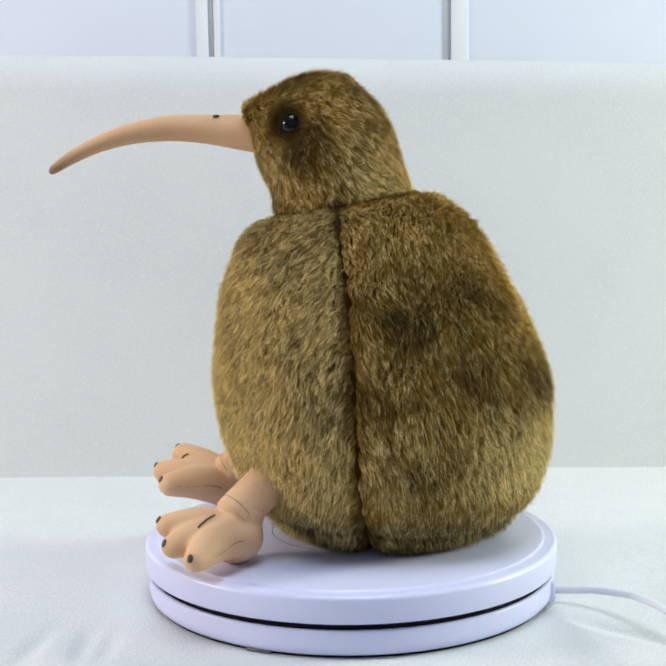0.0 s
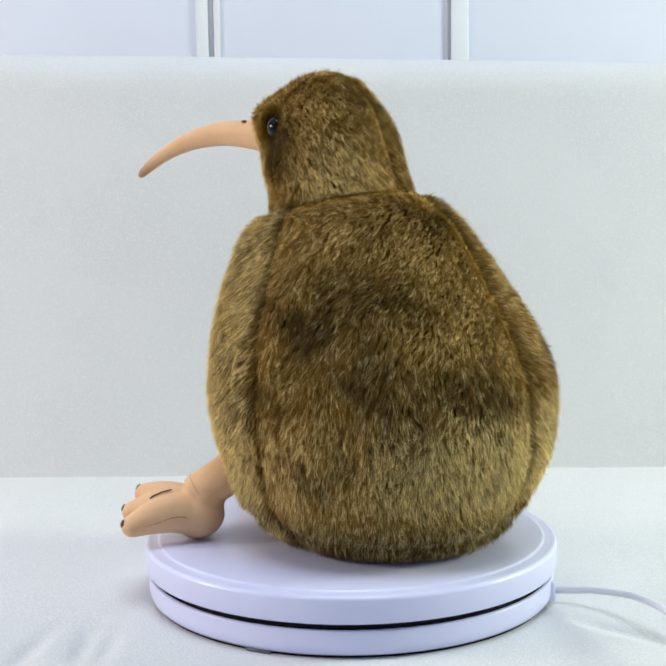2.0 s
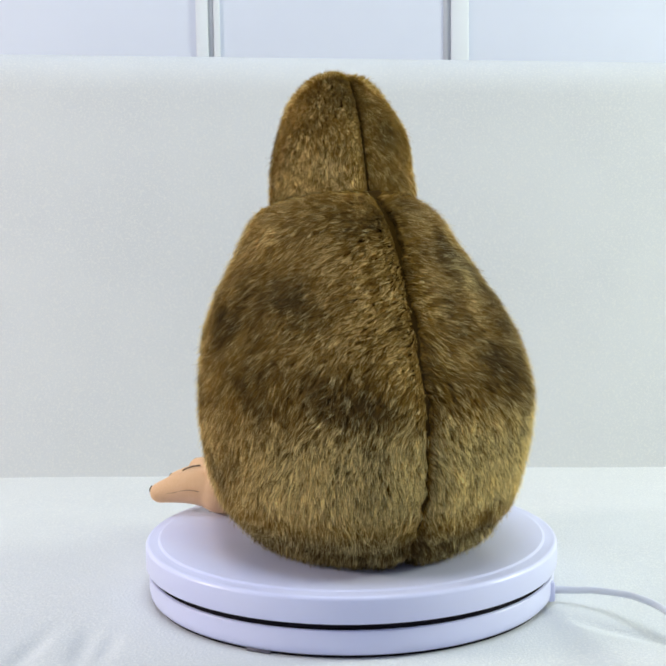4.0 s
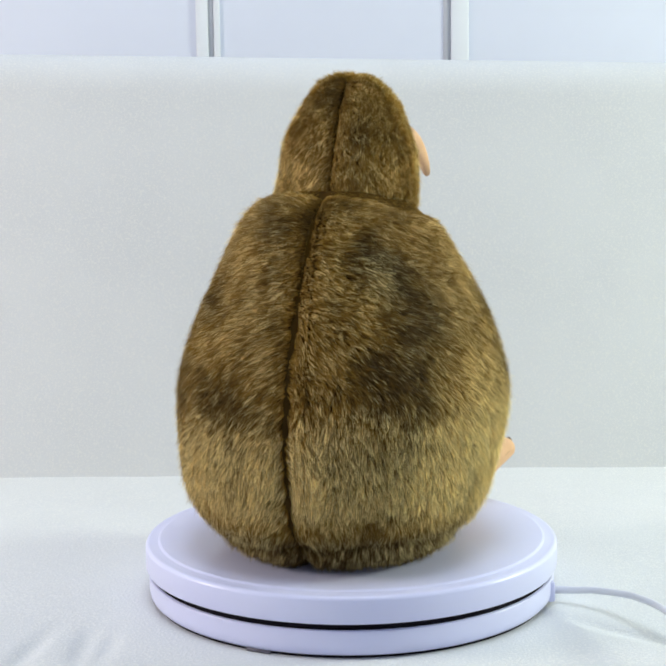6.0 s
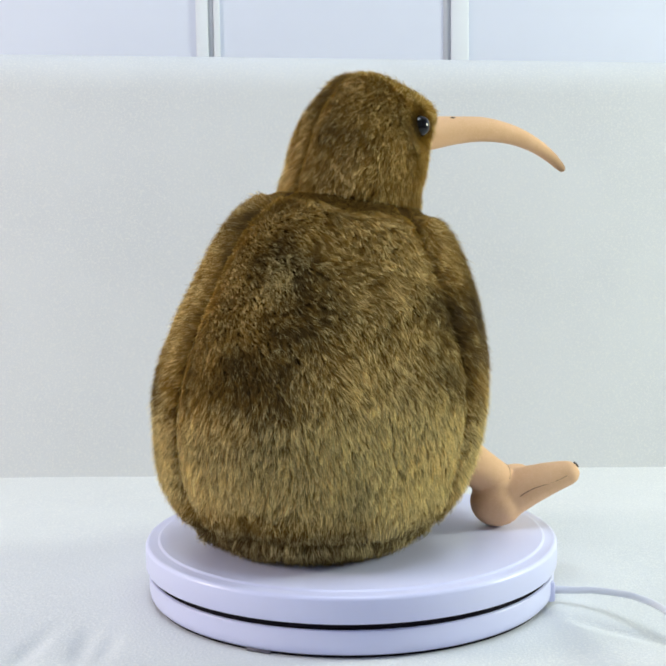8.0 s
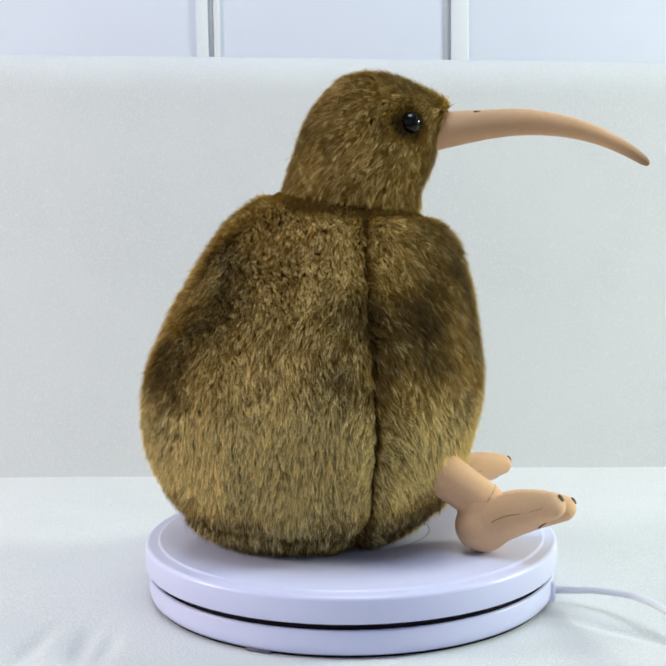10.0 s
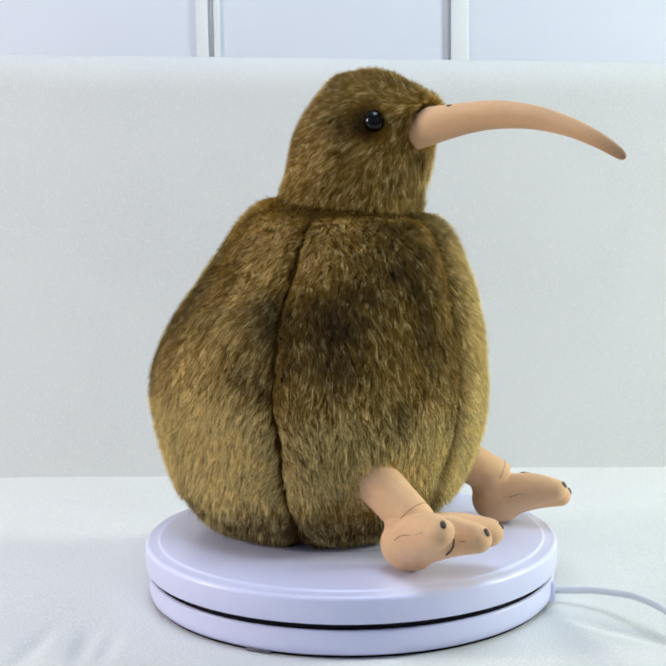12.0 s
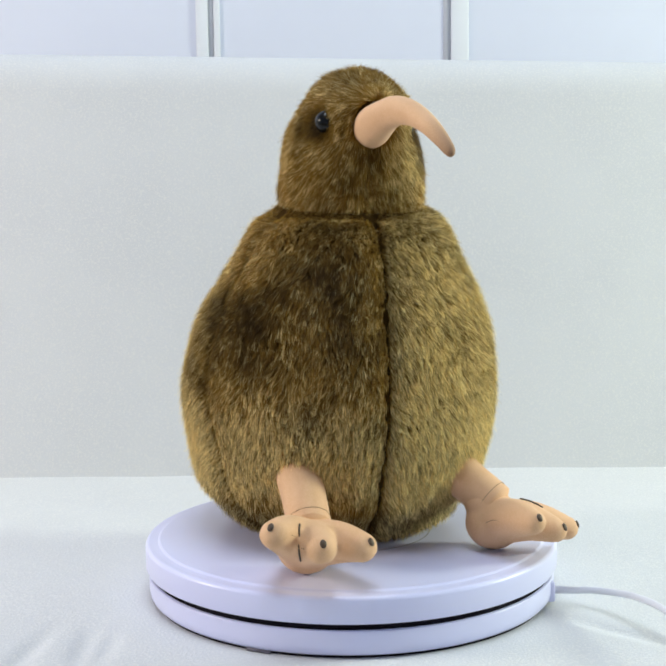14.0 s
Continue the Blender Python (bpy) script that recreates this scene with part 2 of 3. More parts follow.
def sofa():
    ob = thing("sofa", "light grey-white fabric sofa with a plain upright back", "sofa")
    # seat cushion: a grid with shallow creases, sides folded down
    bm = bmesh.new()
    nx, ny = 520, 190
    x = np.linspace(-1, 1, nx)
    x = 0.95 * np.sign(x) * np.abs(x) ** 1.8
    y = np.linspace(-0.34, 0.37, ny)
    grid = []
    for j in range(ny):
        row = []
        for i in range(nx):
            px, py = x[i], y[j]
            edge = min(px + 0.95, 0.95 - px, py + 0.34)
            z = SEAT_Z - 0.04 * max(0, 1 - edge / 0.06) ** 2
            away = max(0.0, math.hypot(px, py) - 0.14)
            z += min(away * 0.04, 0.0016) * (noise.noise((px * 9, py * 16, 1.3)) - 0.2)
            # creases that run towards the front corners
            for cx, cy, ang, length in ((-0.1445, -0.098, 93, 0.024), (-0.1315, -0.100, 90, 0.018), (-0.172, -0.105, 84, 0.026), (0.15, -0.085, 140, 0.04)):
                a = radians(ang)
                u = (px - cx) * math.cos(a) + (py - cy) * math.sin(a)
                v = -(px - cx) * math.sin(a) + (py - cy) * math.cos(a)
                z -= 0.0024 * math.exp(-(u / length) ** 2 - (v / 0.0055) ** 2)
            row.append(bm.verts.new((px, py, z)))
        grid.append(row)
    for j in range(ny - 1):
        for i in range(nx - 1):
            bm.faces.new((grid[j][i], grid[j][i + 1], grid[j + 1][i + 1], grid[j + 1][i]))
    ext = bmesh.ops.extrude_face_region(bm, geom=bm.faces[:])
    for v in [g for g in ext["geom"] if isinstance(g, bmesh.types.BMVert)]:
        v.co.z = -0.17
    part("seat_cushion", bm, FABRIC, ob, "light grey woven seat cushion with slight creases")
    back = box_bm(-0.95, 0.95, 0.0, 0.17, -0.12, 0.3675, 0.034, 6)
    for v in back.verts:       # a slight lean and a faint sag of the top edge to one side
        v.co.y += 0.07 * (v.co.z - 0) / 0.36 * 0.5
        v.co.z -= 0.0215 * v.co.x * max(0, v.co.z) / 0.36
        v.co.y += 0.036 * v.co.x
    bmesh.ops.translate(back, vec=(0, 0.319, SEAT_Z), verts=back.verts)
    part("backrest", back, BACK_FABRIC, ob, "plain light grey upholstered backrest")
    part("base", box_bm(-0.95, 0.95, -0.32, 0.47, -0.40, -0.172, 0.02), FABRIC, ob)
    for sx in (-1, 1):
        part("armrest", box_bm(sx * 1.03 - 0.078, sx * 1.03 + 0.078, -0.34, 0.47, -0.40, 0.16, 0.03, 4), FABRIC, ob)
        for yy in (-0.25, 0.4):
            part("leg", box_bm(sx * 0.9 - 0.025, sx * 0.9 + 0.025, yy - 0.025, yy + 0.025, -0.46, -0.40, 0.004), BLACK, ob)


# ---- turntable ----
def turntable():
    ob = thing("turntable", "round glossy white plastic display turntable on the sofa seat", "turntable")
    r = 0.125
    rim = [(r - 0.0026 + 0.0026 * math.sin(a), -0.0038 + 0.0026 * math.cos(a)) for a in [math.pi / 2 * i / 8 for i in range(9)]]
    plate = [(0, 0), (0.06, 0), (0.1158, 0), (0.1164, -0.0001), (0.1169, -0.0005), (0.1173, -0.0009), (0.1178, -0.0011)] + rim + \
            [(r, -0.0150), (r - 0.0003, -0.0158), (r - 0.001, -0.0161), (0, -0.0161)]
    top = part("plate", lathe_bm(plate), PLASTIC, ob, "rotating round white plate")
    ring = lathe_bm([(0.04795, 0.00005), (0.0482, 0.00014), (0.04845, 0.00005), (0.0482, -0.0001), (0.04795, 0.00005)], 128)
    part("ring_mark", ring, DARK_LINE, top, "thin dark circular line")
    part("gap", lathe_bm([(0, -0.0163), (0.1212, -0.0163), (0.1212, -0.0205), (0, -0.0205)]), BLACK, ob, "black gap between plate and base")
    b = 0.1232
    low = [(0, -0.0199), (b - 0.0010, -0.0199), (b - 0.0003, -0.0201), (b, -0.0208), (b, -0.0285), (b - 0.0006, -0.0318), (b - 0.002, -0.0335), (0, -0.0335)]
    part("base", lathe_bm(low), PLASTIC, ob, "fixed round white base")
    part("foot_ring", lathe_bm([(0, -0.0334), (0.1195, -0.0334), (0.1195, -0.0362), (0, -0.0362)]), BLACK, ob)
    a = radians(-114)
    tab = box_bm(-0.007, 0.007, -0.0015, 0.0015, -0.0356, -0.0336, 0.0004, 1)
    bmesh.ops.transform(tab, matrix=Matrix.Translation((0.1203 * math.cos(a), 0.1203 * math.sin(a), 0)) @ Matrix.Rotation(a + math.pi / 2, 4, "Z"), verts=tab.verts)
    part("rubber_tab", tab, DARK_LINE, ob)
    sock = box_bm(0.1120, 0.1188, -0.0415, -0.0305, -0.0335, -0.0215, 0.0012, 2)
    part("socket_housing", sock, PLASTIC, ob)
    return ob, top


def power_cable():
    path = [(0.1185, -0.0360, -0.0275, 0.0024), (0.1291, -0.042, -0.0259, 0.0021), (0.1397, -0.050, -0.0236, 0.0020), (0.1492, -0.062, -0.0212, 0.0020),
            (0.1572, -0.078, -0.0185, 0.0020), (0.1658, -0.105, -0.0168, 0.0020), (0.176, -0.15, -0.0205, 0.0020), (0.19, -0.21, -0.0300, 0.0020), (0.24, -0.30, -0.0335, 0.0020)]
    ob = new("power_cable", mesh_of("power_cable", tube_bm(path, 16, 90), CABLE))
    tagged(ob, "white power cable plugged into the turntable's base", "cable")


# ---- plush kiwi ----
# Stations of the outline, bottom to top: height, middle fore and aft, half length, half width. Forward is -x.
BODY = [(0.0005, 0.026, 0.002, 0.002), (0.0005, 0.026, 0.036, 0.034), (0.0030, 0.026, 0.058, 0.054), (0.0110, 0.0265, 0.076, 0.070), (0.0250, 0.0258, 0.0895, 0.0830),
        (0.0390, 0.0255, 0.0960, 0.0905), (0.0650, 0.0230, 0.1032, 0.0953), (0.0910, 0.0211, 0.1045, 0.0965), (0.1170, 0.0178, 0.1003, 0.0922),
        (0.1430, 0.0129, 0.0912, 0.0842), (0.1687, 0.0068, 0.0783, 0.0700), (0.1830, 0.0032, 0.0672, 0.0615), (0.1925, 0.0012, 0.0530, 0.0522), (0.1962, 0.0, 0.044, 0.045), (0.1970, 0.0, 0.02, 0.02)]
HEAD = [(0.1935, 0.000, 0.038, 0.040), (0.1970, -0.001, 0.0435, 0.0450), (0.2067, -0.0022, 0.0432, 0.0450), (0.2192, -0.0066, 0.0443, 0.0429), (0.2318, -0.0113, 0.0453, 0.0408),
        (0.2435, -0.0168, 0.0463, 0.0370), (0.2545, -0.0210, 0.0442, 0.0310), (0.2655, -0.0168, 0.0285, 0.0232), (0.2715, -0.0135, 0.0170, 0.0150), (0.2745, -0.0125, 0.002, 0.002)]
BULGES = [(48, 0.172, 28, 0.014, -0.0050), (48, 0.098, 28, 0.03, 0.0025), (116, 0.085, 22, 0.03, 0.0025), (76, 0.085, 14, 0.03, -0.0018), (0, 0.09, 14, 0.03, -0.0020),
          (19, 0.026, 30, 0.022, -0.0050), (-126, 0.090, 25, 0.050, -0.0012), (109, 0.100, 25, 0.040, 0.0025), (-71, 0.150, 25, 0.030, -0.0018), (180, 0.180, 45, 0.012, 0.0012), (0, 0.168, 25, 0.020, -0.0012), (75, 0.188, 35, 0.012, -0.0035), (74, 0.100, 22, 0.050, -0.0026), (20, 0.189, 45, 0.009, -0.0035), (125, 0.130, 25, 0.040, 0.0018), (-53, 0.160, 25, 0.030, -0.0018), (85, 0.162, 30, 0.022, -0.0030), (60, 0.150, 20, 0.030, -0.0015),
          (42, 0.218, 30, 0.030, -0.0006), (200, 0.215, 30, 0.020, 0.0015),
          (-30, 0.238, 60, 0.035, -0.0022)]
PILE = 0.0053                      # by how much the pile stands over its backing


def form_grid(stations, inset, seams, nz=110, nt=144, collar=True):
    """Points of a turned form with elliptic sections, drawn in along its seams."""
    rows = spline(stations, nz)
    rows = np.maximum(rows, [0, -1, 0.0015, 0.0015])
    if not collar:
        rows = rows * [1, 1, 0.985, 0.975]
    th = np.linspace(0, 2 * math.pi, nt, endpoint=False)
    a = np.maximum(rows[:, 2] - inset, 0.0012)[:, None]
    b = np.maximum(rows[:, 3] - inset, 0.0012)[:, None]
    dip = np.zeros((nz, nt))
    for at, lean in seams:
        mid = at + lean * (rows[:, 0][:, None] - 0.1) / 0.1
        d = (th[None, :] - mid + math.pi) % (2 * math.pi) - math.pi
        dip += np.exp(-(d * b / 0.004) ** 2) * np.clip((a - 0.02) / 0.02, 0, 1)
    shrink = 1 - 0.0022 * dip / np.maximum(a, 0.01)
    # the body sits a little askew, and the head narrows towards the beak
    zz = rows[:, 0][:, None]
    skew = radians(20) * np.clip((0.165 - zz) / 0.04, 0, 1)
    narrow = 0.22 * np.clip((zz - 0.218) / 0.02, 0, 1)
    lump = np.array([[noise.noise((3 * math.cos(q), 3 * math.sin(q), 28 * z)) for q in th] for z in rows[:, 0]])
    shrink = shrink + 0.0016 * lump / np.maximum(a, 0.02)
    # hollows and swellings of the stuffing: direction, height, spread, amount
    for at, high, wide, tall, amount in BULGES:
        d = (th[None, :] - radians(at) + math.pi) % (2 * math.pi) - math.pi
        shrink = shrink + amount * np.exp(-(d / radians(wide)) ** 2 - ((zz - high) / tall) ** 2) / np.maximum(a, 0.03)
    # the seam of the bottom panel
    shrink = shrink - 0.0026 * np.exp(-((zz - 0.0185 - 0.003 * np.sin(2 * th)) / 0.0035) ** 2) / np.maximum(a, 0.03)
    u = a * np.cos(th - skew) * shrink
    v = b * np.sin(th - skew) * shrink
    x = rows[:, 1][:, None] + u * np.cos(skew) - v * np.sin(skew)
    y = (u * np.sin(skew) + v * np.cos(skew)) * (1 + narrow * np.cos(th)) + 0.0015 * np.clip((0.15 - zz) / 0.05, -1, 1)
    # the collar rises towards the nape
    z = np.repeat(zz, nt, 1)
    if collar:
        z = z + np.clip((zz - 0.15) / 0.045, 0, 1) * (0.0045 + 0.16 * x)
    return np.stack([x, y, z], -1), th, rows


def form_bm(points):
    bm = bmesh.new()
    nz, nt, _ = points.shape
    vs = [[bm.verts.new(points[k, i]) for i in range(nt)] for k in range(nz)]
    for k in range(nz - 1):
        for i in range(nt):
            j = (i + 1) % nt
            bm.faces.new((vs[k][i], vs[k][j], vs[k + 1][j], vs[k + 1][i]))
    bm.faces.new(vs[0][::-1])
    bm.faces.new(vs[-1])
    return bm


def pile(name, points, comb, count, length, width, lift, parent, mat, seed, keep=None):
    """Fibres of fur as tapered bent blades on the form, laid along comb(points, normals)."""
    rng = np.random.RandomState(seed)
    nz, nt, _ = points.shape
    p00, p10 = points[:-1], points[1:]
    p01, p11 = np.roll(p00, -1, 1), np.roll(p10, -1, 1)
    cr = np.cross(p01 - p00, p10 - p00)
    area = np.linalg.norm(cr, axis=-1) + 1e-12
    nrm = cr / area[..., None]
    pick = rng.choice(area.size, count, p=(area / area.sum()).ravel())
    u, v = rng.rand(count, 1), rng.rand(count, 1)
    flat = lambda q: q.reshape(-1, 3)[pick]
    root = (flat(p00) * (1 - u) + flat(p01) * u) * (1 - v) + (flat(p10) * (1 - u) + flat(p11) * u) * v
    n = flat(nrm)
    if keep is not None:
        ok = keep(root)
        root, n = root[ok], n[ok]
    count = len(root)
    way, short = comb(root, n)
    ok = short > 0.1
    root, n, way, short = root[ok], n[ok], way[ok], short[ok]
    count = len(root)
    # tufts: neighbouring fibres lean alike, in waves of several lengths
    def waves(low, high, number):
        total = np.zeros(count)
        for _ in range(number):
            k = rng.normal(0, 1, 3)
            k *= 2 * math.pi / rng.uniform(low, high) / np.linalg.norm(k)
            total += np.sin(root @ k + rng.uniform(0, 7))
        return total / math.sqrt(number / 2)

    tuft = np.stack([waves(0.004, 0.009, 9) for _ in range(3)], 1)
    sweep = np.stack([waves(0.015, 0.045, 7) for _ in range(3)], 1)
    # locks: fibres of one small cell share a shade and a lean
    cell = np.floor((root + 0.0012 * sweep + 0.0006 * tuft) / 0.0019).astype(np.int64)
    key = (cell[:, 0] * 73856093 ^ cell[:, 1] * 19349663 ^ cell[:, 2] * 83492791) % 9973
    lock = rng.normal(0, 1, (9973, 3))[key]
    # shorter fibres at seams, collar and tucks take a darker tone as painted shade
    shade = np.clip(0.62 * rng.rand(9973)[key] + 0.19 + 0.12 * waves(0.004, 0.009, 8), 0, 1) * np.clip(short, 0.2, 1) ** 1.5
    way = way + 0.20 * lock + 0.10 * tuft + 0.15 * sweep + 0.09 * rng.normal(0, 1, (count, 3))
    way -= (way * n).sum(1, keepdims=True) * n
    way /= np.linalg.norm(way, axis=1, keepdims=True) + 1e-9
    ln = (length * short * (0.65 + 0.6 * rng.rand(count)))[:, None]
    up = lift * (0.5 + 0.9 * rng.rand(count, 1)) + 0.25 * (rng.rand(count, 1) < 0.08)
    mid = root + ln * 0.5 * (0.72 * way + (up + 0.35) * n)
    tip = mid + ln * 0.5 * (way + (up - 0.15) * n)
    side = np.cross(way, n) + 0.35 * rng.normal(0, 1, (count, 3)) * 0.5
    side /= np.linalg.norm(side, axis=1, keepdims=True)
    w = (width * (0.6 + 0.8 * rng.rand(count)))[:, None] * 0.5
    co = np.stack([root - side * w, root + side * w, mid + side * w * 0.85, mid - side * w * 0.85, tip], 1)
    me = bpy.data.meshes.new(name)
    me.vertices.add(count * 5)
    me.vertices.foreach_set("co", co.astype(np.float32).ravel())
    me.loops.add(count * 7)
    idx = np.array([0, 1, 2, 3, 3, 2, 4])[None] + 5 * np.arange(count)[:, None]
    me.loops.foreach_set("vertex_index", idx.ravel().astype(np.int32))
    me.polygons.add(count * 2)
    start = (np.array([0, 4])[None] + 7 * np.arange(count)[:, None]).ravel().astype(np.int32)
    me.polygons.foreach_set("loop_start", start)
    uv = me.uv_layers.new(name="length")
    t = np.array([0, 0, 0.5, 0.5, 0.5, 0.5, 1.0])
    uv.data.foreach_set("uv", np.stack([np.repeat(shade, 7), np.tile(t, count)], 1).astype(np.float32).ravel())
    me.update(calc_edges=True)
    me.validate()
    me.materials.append(mat)
    ob = new(name, me)
    ob.parent = parent
    return tagged(ob, "brown and straw-tipped plush pile", kind="stuff")


BODY_SEAMS = [(radians(-101), radians(4)), (radians(112), radians(-8)), (math.pi, 0.02), (0.05, 0.0)]
HEAD_SEAMS = [(0.05, 0.0), (math.pi, 0.0)]


def body_comb(root, n):
    down = np.tile([0, 0, -1.0], (len(root), 1))
    mid_x = np.interp(root[:, 2], [r[0] + 1e-6 * k for k, r in enumerate(BODY)], [r[1] for r in BODY])
    th = np.arctan2(root[:, 1], root[:, 0] - mid_x)
    rad = np.hypot(root[:, 1], root[:, 0] - mid_x)
    round_ = np.stack([-np.sin(th), np.cos(th), 0 * th], 1)
    push = np.zeros(len(root))
    short = np.ones(len(root))
    for at, lean in BODY_SEAMS:
        wander = 0.005 * np.sin(root[:, 2] * 150 + at * 5) + 0.003 * np.sin(root[:, 2] * 410 + at)
        d = (th - at - wander - lean * (root[:, 2] - 0.1) / 0.1 + math.pi) % (2 * math.pi) - math.pi
        push += np.sign(d) * 0.75 * np.exp(-np.abs(d) * rad / 0.010)
        gap = 0.0007 + 0.0012 * np.clip(np.sin(root[:, 2] * 310 + at * 9) * np.sin(root[:, 2] * 173 + at), -0.2, 1)
        short *= np.where(np.abs(d) * rad < gap, 0.0, 1 - 0.35 * np.exp(-(d * rad / 0.005) ** 2))
    # over the shoulders and the back the pile is stroked away from the back seam
    back = (th - 0.05 + math.pi) % (2 * math.pi) - math.pi
    push += np.sign(back) * 0.9 * np.clip((root[:, 2] - 0.075) / 0.06, 0, 1) * np.exp(-(back / 1.1) ** 2)
    # the seam round the bottom panel
    low = root[:, 2] - 0.0185 - 0.003 * np.sin(2 * th)
    short *= 1 - 0.75 * np.exp(-(low / 0.0014) ** 2) * (0.6 + 0.4 * np.sin(5 * th + 1))
    # the collar, drawn in by the neck's seam
    inner = np.hypot(root[:, 0], root[:, 1])
    short = np.where(root[:, 2] > 0.184 + 0.16 * root[:, 0], short * np.clip((inner - 0.0450) / 0.005, 0.12, 1), short)
    # tucks where the stuffing is sewn in
    for spot in ((0.0919, -0.0650, 0.0945), (0.0563, 0.0875, 0.0396), (0.100, 0.045, 0.030), (-0.030, -0.085, 0.034)):
        d = np.linalg.norm((root - np.array(spot)) * [1, 1, 0.3], axis=1)
        short *= np.where(d < 0.0018, 0.0, 1 - 0.4 * np.exp(-(d / 0.006) ** 2))
    return down + push[:, None] * round_, short


def head_comb(root, n):
    away = root - np.array([-0.066, 0.0, 0.246])
    away /= np.linalg.norm(away, axis=1, keepdims=True) + 1e-6
    way = away + np.array([0, 0, -0.75])
    near = np.linalg.norm((root - np.array([-0.034, 0, 0.2450])) * [1, 0, 1], axis=1)
    short = np.clip((near - 0.004) / 0.010, 0.25, 1) * (np.abs(root[:, 1]) > 0.012) + (np.abs(root[:, 1]) <= 0.012)
    # the seam over crown and nape
    d = root[:, 1] - 0.002
    rear = np.clip((root[:, 0] + 0.02) / 0.01, 0, 1)
    way[:, 1] += np.sign(d) * 0.8 * np.exp(-np.abs(d) / 0.008) * rear
    short = short * np.where((np.abs(d) < 0.0004) & (rear > 0.5), 0.0, 1 - 0.35 * np.exp(-(d / 0.004) ** 2) * rear)
    above = root[:, 2] - (0.1985 + 0.16 * root[:, 0])
    short = short * np.clip(above / 0.0045, 0.05, 1)
    return way, short


def seam_line(points, parent, width=0.0005):
    part("stitching", tube_bm([(*p, width) for p in points], 6, 24), THREAD, parent)


def foot(side, parent):
    """One leg and its three-toed foot; side -1 is the bird's left."""
    if side < 0:
        heel, ankle, hip = (-0.0650, -0.0670, 0.0150), (-0.0610, -0.0640, 0.0300), (-0.0420, -0.0480, 0.0455)
        toes = [(-0.1065, -0.0766, 0.0275), (-0.1005, -0.0947, 0.0190), (-0.0842, -0.1106, 0.0150)]
    else:
        heel, ankle, hip = (-0.0770, 0.0475, 0.0150), (-0.0745, 0.0460, 0.0300), (-0.0500, 0.0440, 0.0475)
        toes = [(-0.1175, 0.0765, 0.0380), (-0.1285, 0.0517, 0.0300), (-0.1210, 0.0240, 0.0265)]
    h = Vector(heel)
    tip = 0.0075 if side < 0 else 0.0085         # radius of the toes' ends
    bm = bmesh.new()
    ball_bm(bm, h, (0.0165, 0.0165, 0.0150))
    ball_bm(bm, Vector(ankle) - Vector((0, 0, 0.003)), (0.0132, 0.0132, 0.0120))
    def toe_end(toe):
        return Vector(toe) - (Vector(toe) - h).normalized() * (tip - 0.0006) - Vector((0, 0, 0.0020))

    def toe_at(toe, f):
        """Middle and radius of a toe at a share f of its length."""
        t = toe_end(toe)
        c = h.lerp(t, f)
        c.z = h.z + 0.003 * math.sin(math.pi * f) + (t.z - h.z) * f ** 1.2
        return c, 0.0147 * (1 - f) + tip * f + 0.0010 * math.sin(math.pi * f)

    balls = [(h, 0.0160)]
    for toe in toes:
        balls += [toe_at(toe, k / 12) for k in range(1, 13)]
    # the toes part only near their ends
    for one, two in zip(toes, toes[1:]):
        for f in (0.25, 0.36, 0.47, 0.58):
            (c0, r0), (c1, r1) = toe_at(one, f), toe_at(two, f)
            balls.append(((c0 + c1) / 2, 0.46 * (r0 + r1)))
    for c, r in balls[1:]:
        ball_bm(bm, c, (r, r, r * 0.92), segments=16)

    def on_skin(p, way):
        """Where a point beyond the foot, drawn in along way, meets the cloth."""
        for _ in range(140):
            if any((p - c).length < r for c, r in balls):
                break
            p = p + way * 0.0003
        return p - way * 0.0003
    ob = part("foot", bm, SKIN, parent, "stuffed peach cloth foot with three toes")
    re = ob.modifiers.new("merge", "REMESH")
    re.mode, re.voxel_size, re.use_smooth_shade = "VOXEL", 0.0012, True
    sm = ob.modifiers.new("soften", "SMOOTH")
    sm.factor, sm.iterations = 0.5, 7
    a, b = Vector(ankle), Vector(hip)
    part("leg", tube_bm([(*(a - (b - a) * 0.25), 0.0118), (*a, 0.0122), (*a.lerp(b, 0.5), 0.0124), (*b, 0.0135)], 28, 24), SKIN, parent, "stuffed peach cloth leg")
    # seam round the ankle
    way = (b - a).normalized()
    u = way.orthogonal().normalized()
    v = way.cross(u)
    ring = [a - way * 0.0030 + 0.0123 * (math.cos(q) * u + math.sin(q) * v) for q in [2 * math.pi * i / 12 for i in range(13)]]
    seam_line(ring, ob, 0.00014)
    for toe in toes:
        t = toe_end(toe)
        way = (t - h).normalized()
        # claw: a sprayed cap on the upper end of the toe
        bm = bmesh.new()
        turn = (way * 0.93 + Vector((0, 0, 0.38))).to_track_quat("Z", "X").to_matrix().to_4x4()
        rings = []
        for k in range(7):
            a1 = math.asin(0.0020 / tip) * k / 6
            rings.append([Vector((math.sin(a1) * math.cos(q) * 1.15, math.sin(a1) * math.sin(q) * 0.85, math.cos(a1))) * (tip + 0.0001 + 0.0004 * (1 - (k / 6) ** 2)) for q in [2 * math.pi * i / 16 for i in range(16)]])
        rings.append([p * 0.8 for p in rings[-1]])
        vs = [[bm.verts.new(Matrix.Translation(t) @ turn @ p) for p in ring] for ring in rings]
        for lo, hi in zip(vs, vs[1:]):
            for i in range(16):
                bm.faces.new((lo[i], lo[(i + 1) % 16], hi[(i + 1) % 16], hi[i]))
        bmesh.ops.remove_doubles(bm, verts=bm.verts, dist=0.00005)
        bmesh.ops.holes_fill(bm, edges=bm.edges)
        part("claw", bm, CLAW, ob, "dark brown sprayed claw tip")
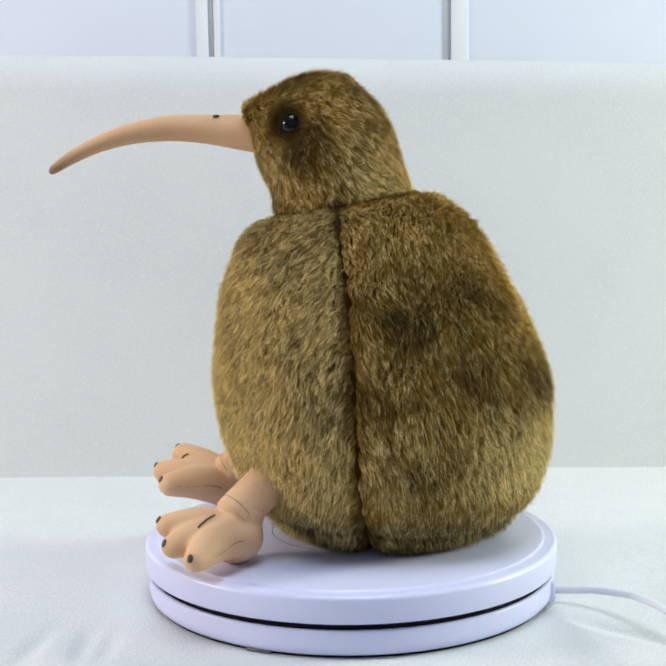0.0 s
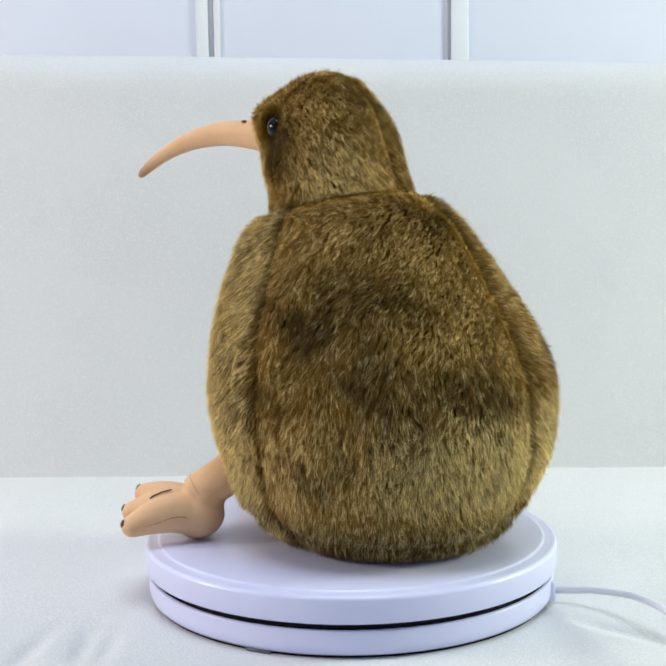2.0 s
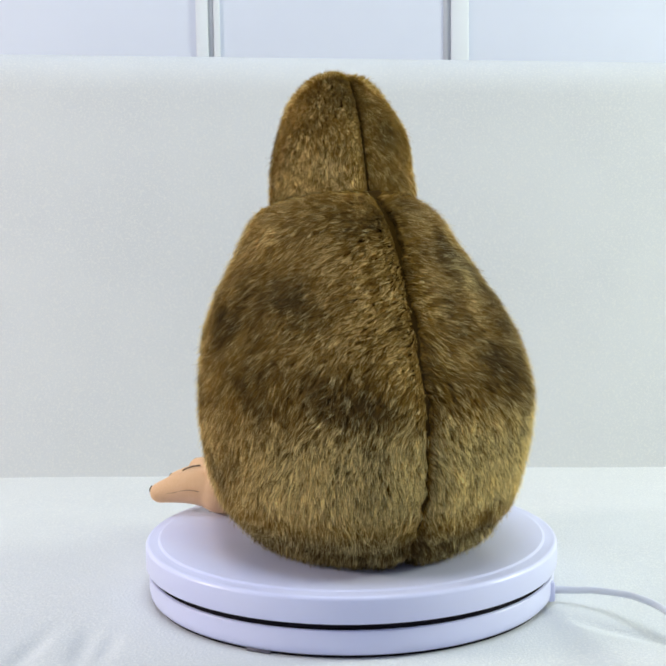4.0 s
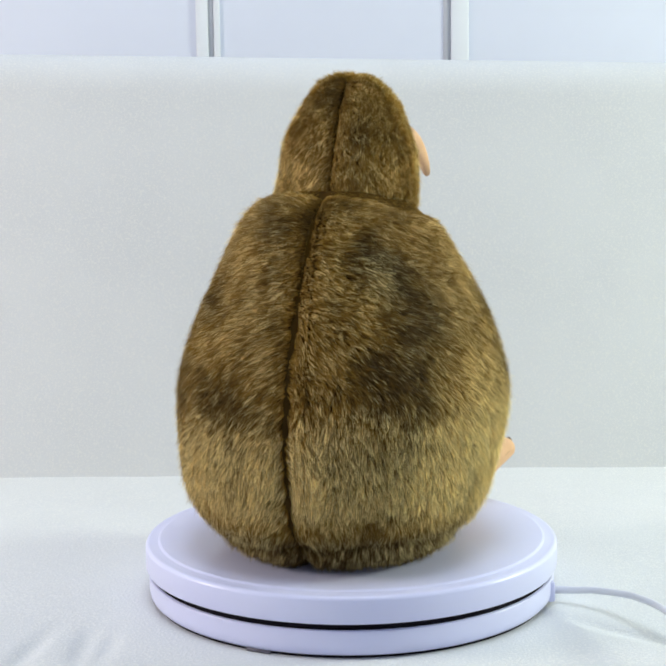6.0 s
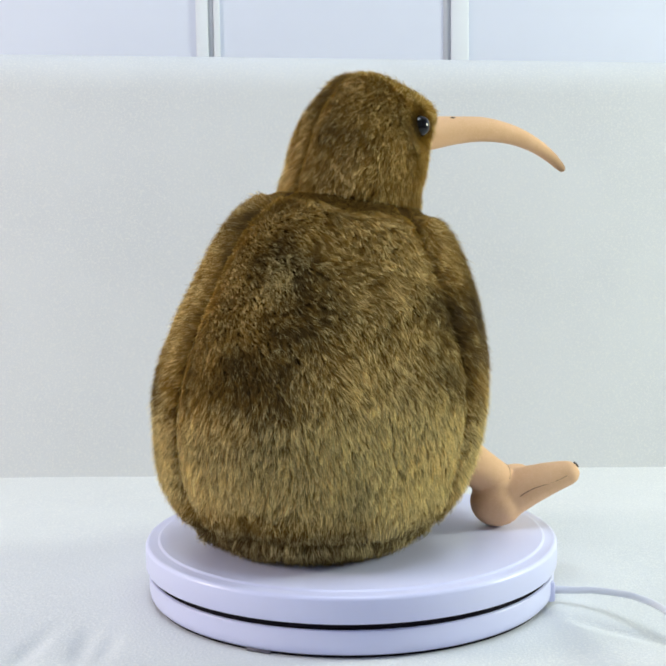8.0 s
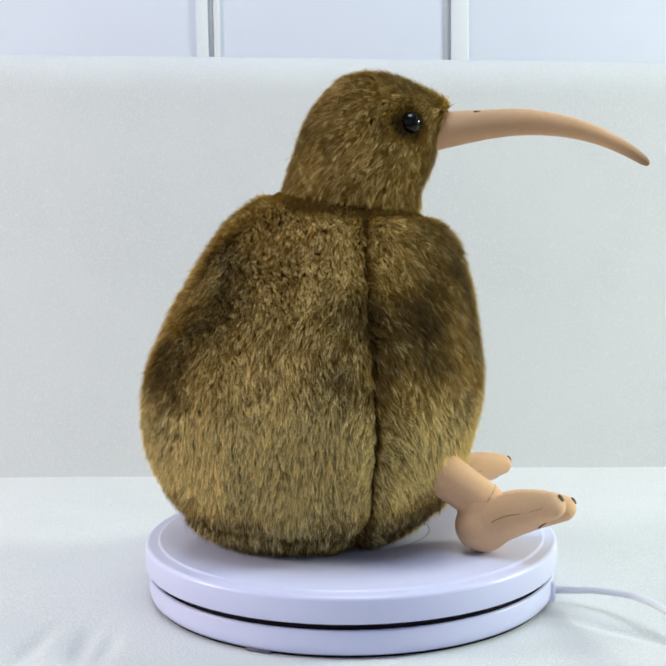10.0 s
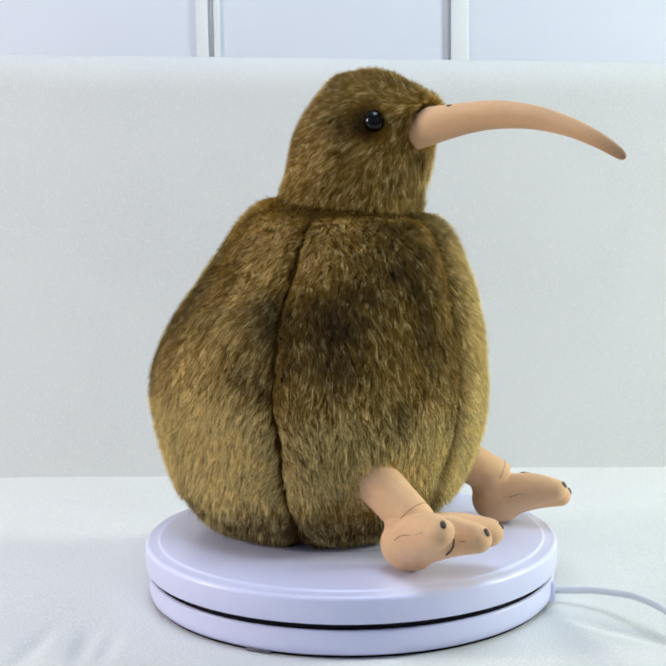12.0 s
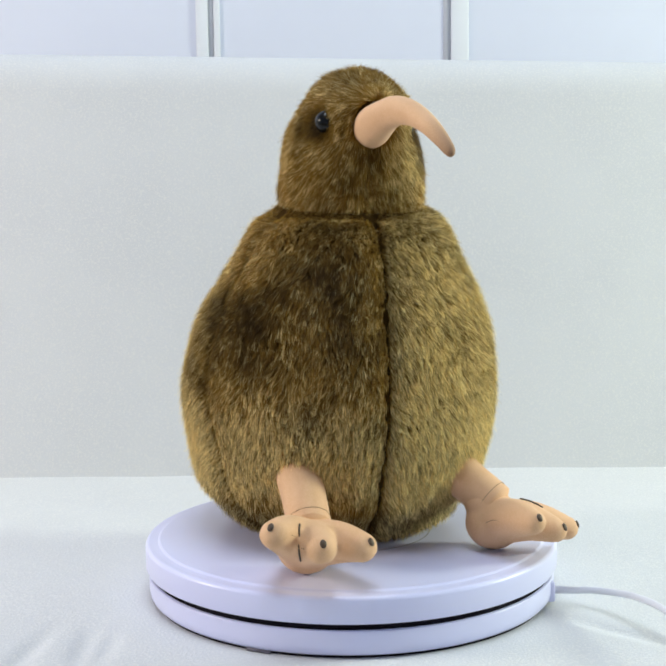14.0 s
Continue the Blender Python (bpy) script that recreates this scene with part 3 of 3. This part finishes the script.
        # seams along the toe's flanks
        flank = way.cross(Vector((0, 0, 1))).normalized()
        for s in (-1, 1):
            line = []
            for k in range(8):
                c, r = toe_at(toe, 0.30 + 0.68 * k / 7)
                line.append(c + s * flank * (r - 0.0004) + Vector((0, 0, 0.0006 * math.sin(k))))
            seam_line(line, ob, 0.00026)
    # the thread that parts two toes
    first, second = (toes[1], toes[2]) if side < 0 else (toes[0], toes[1])
    line = []
    for k in range(9):
        u = k / 8
        f = 0.40 + 0.34 * u if side < 0 else 0.62
        mid = (toe_at(first, f)[0] + toe_at(second, f)[0]) / 2
        if side < 0:
            way = Vector((0, 0, -1))
        else:
            out = mid - h
            out.z = 0
            out = out.normalized()
            way = -(out * math.cos(1.0 - 2.0 * u) + Vector((0, 0, 1)) * math.sin(1.0 - 2.0 * u))
        line.append(on_skin(mid - way * 0.035, way))
    part("crease_thread", tube_bm([(*p, 0.0005) for p in line], 6, 28), CLAW, ob, "dark thread between two toes")
    return ob


def kiwi():
    ob = thing("plush_kiwi", "brown plush kiwi bird with a long curved peach beak", "plush toy")
    pts, th, rows = form_grid(BODY, PILE, BODY_SEAMS)
    body = part("body", form_bm(pts), BACKING, ob, "round brown furry body with dark seams")
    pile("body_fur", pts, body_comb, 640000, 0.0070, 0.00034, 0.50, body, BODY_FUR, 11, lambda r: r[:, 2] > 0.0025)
    pts, th, rows = form_grid(HEAD, PILE * 0.68, HEAD_SEAMS, 80, 112, False)
    head = part("head", form_bm(pts), BACKING, ob, "brown furry head")
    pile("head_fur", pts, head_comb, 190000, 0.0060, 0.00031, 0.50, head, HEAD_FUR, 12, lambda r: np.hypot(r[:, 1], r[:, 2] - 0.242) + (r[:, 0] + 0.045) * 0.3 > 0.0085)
    # beak
    path = [(-0.0480, 0.0, 0.2400, 0.0112), (-0.0606, 0.001, 0.2421, 0.0106), (-0.0846, 0.0030, 0.2447, 0.0086), (-0.1049, 0.0042, 0.2455, 0.0077), (-0.1278, 0.0046, 0.2428, 0.0063),
            (-0.1483, 0.0042, 0.2368, 0.0050), (-0.1638, 0.0034, 0.2295, 0.0040), (-0.1738, 0.0026, 0.2232, 0.0030), (-0.1768, 0.0024, 0.2210, 0.0022), (-0.1780, 0.0023, 0.2201, 0.0012)]
    beak = part("beak", tube_bm(path, 32, 64), BEAK, ob, "long down-curved peach cloth beak with a greyish tip")
    for y in (-0.0040, 0.0068):
        bm = bmesh.new()
        ball_bm(bm, (-0.0768, y, 0.2517), (0.0022, 0.0010, 0.0008), None, 12)
        part("nostril", bm, CLAW, beak, "small dark nostril mark")
    for x, y in ((-0.0312, -0.0262), (-0.0374, 0.0228)):
        bm = bmesh.new()
        ball_bm(bm, (x, y, 0.2447), (0.0064, 0.0060, 0.0064), None, 32)
        part("eye", bm, EYE_BLACK, head, "glossy black plastic eye")
    for side in (-1, 1):
        foot(side, ob)
    return ob


room()
sofa()
table, plate = turntable()
power_cable()
bird = kiwi()


def motions():
    rows = [(t, pose(0, 0, 0, 0, 0, -RATE * t)) for t in [0.5 * k for k in range(29)]]
    walk(plate, rows)
    walk(bird, rows)


motions()
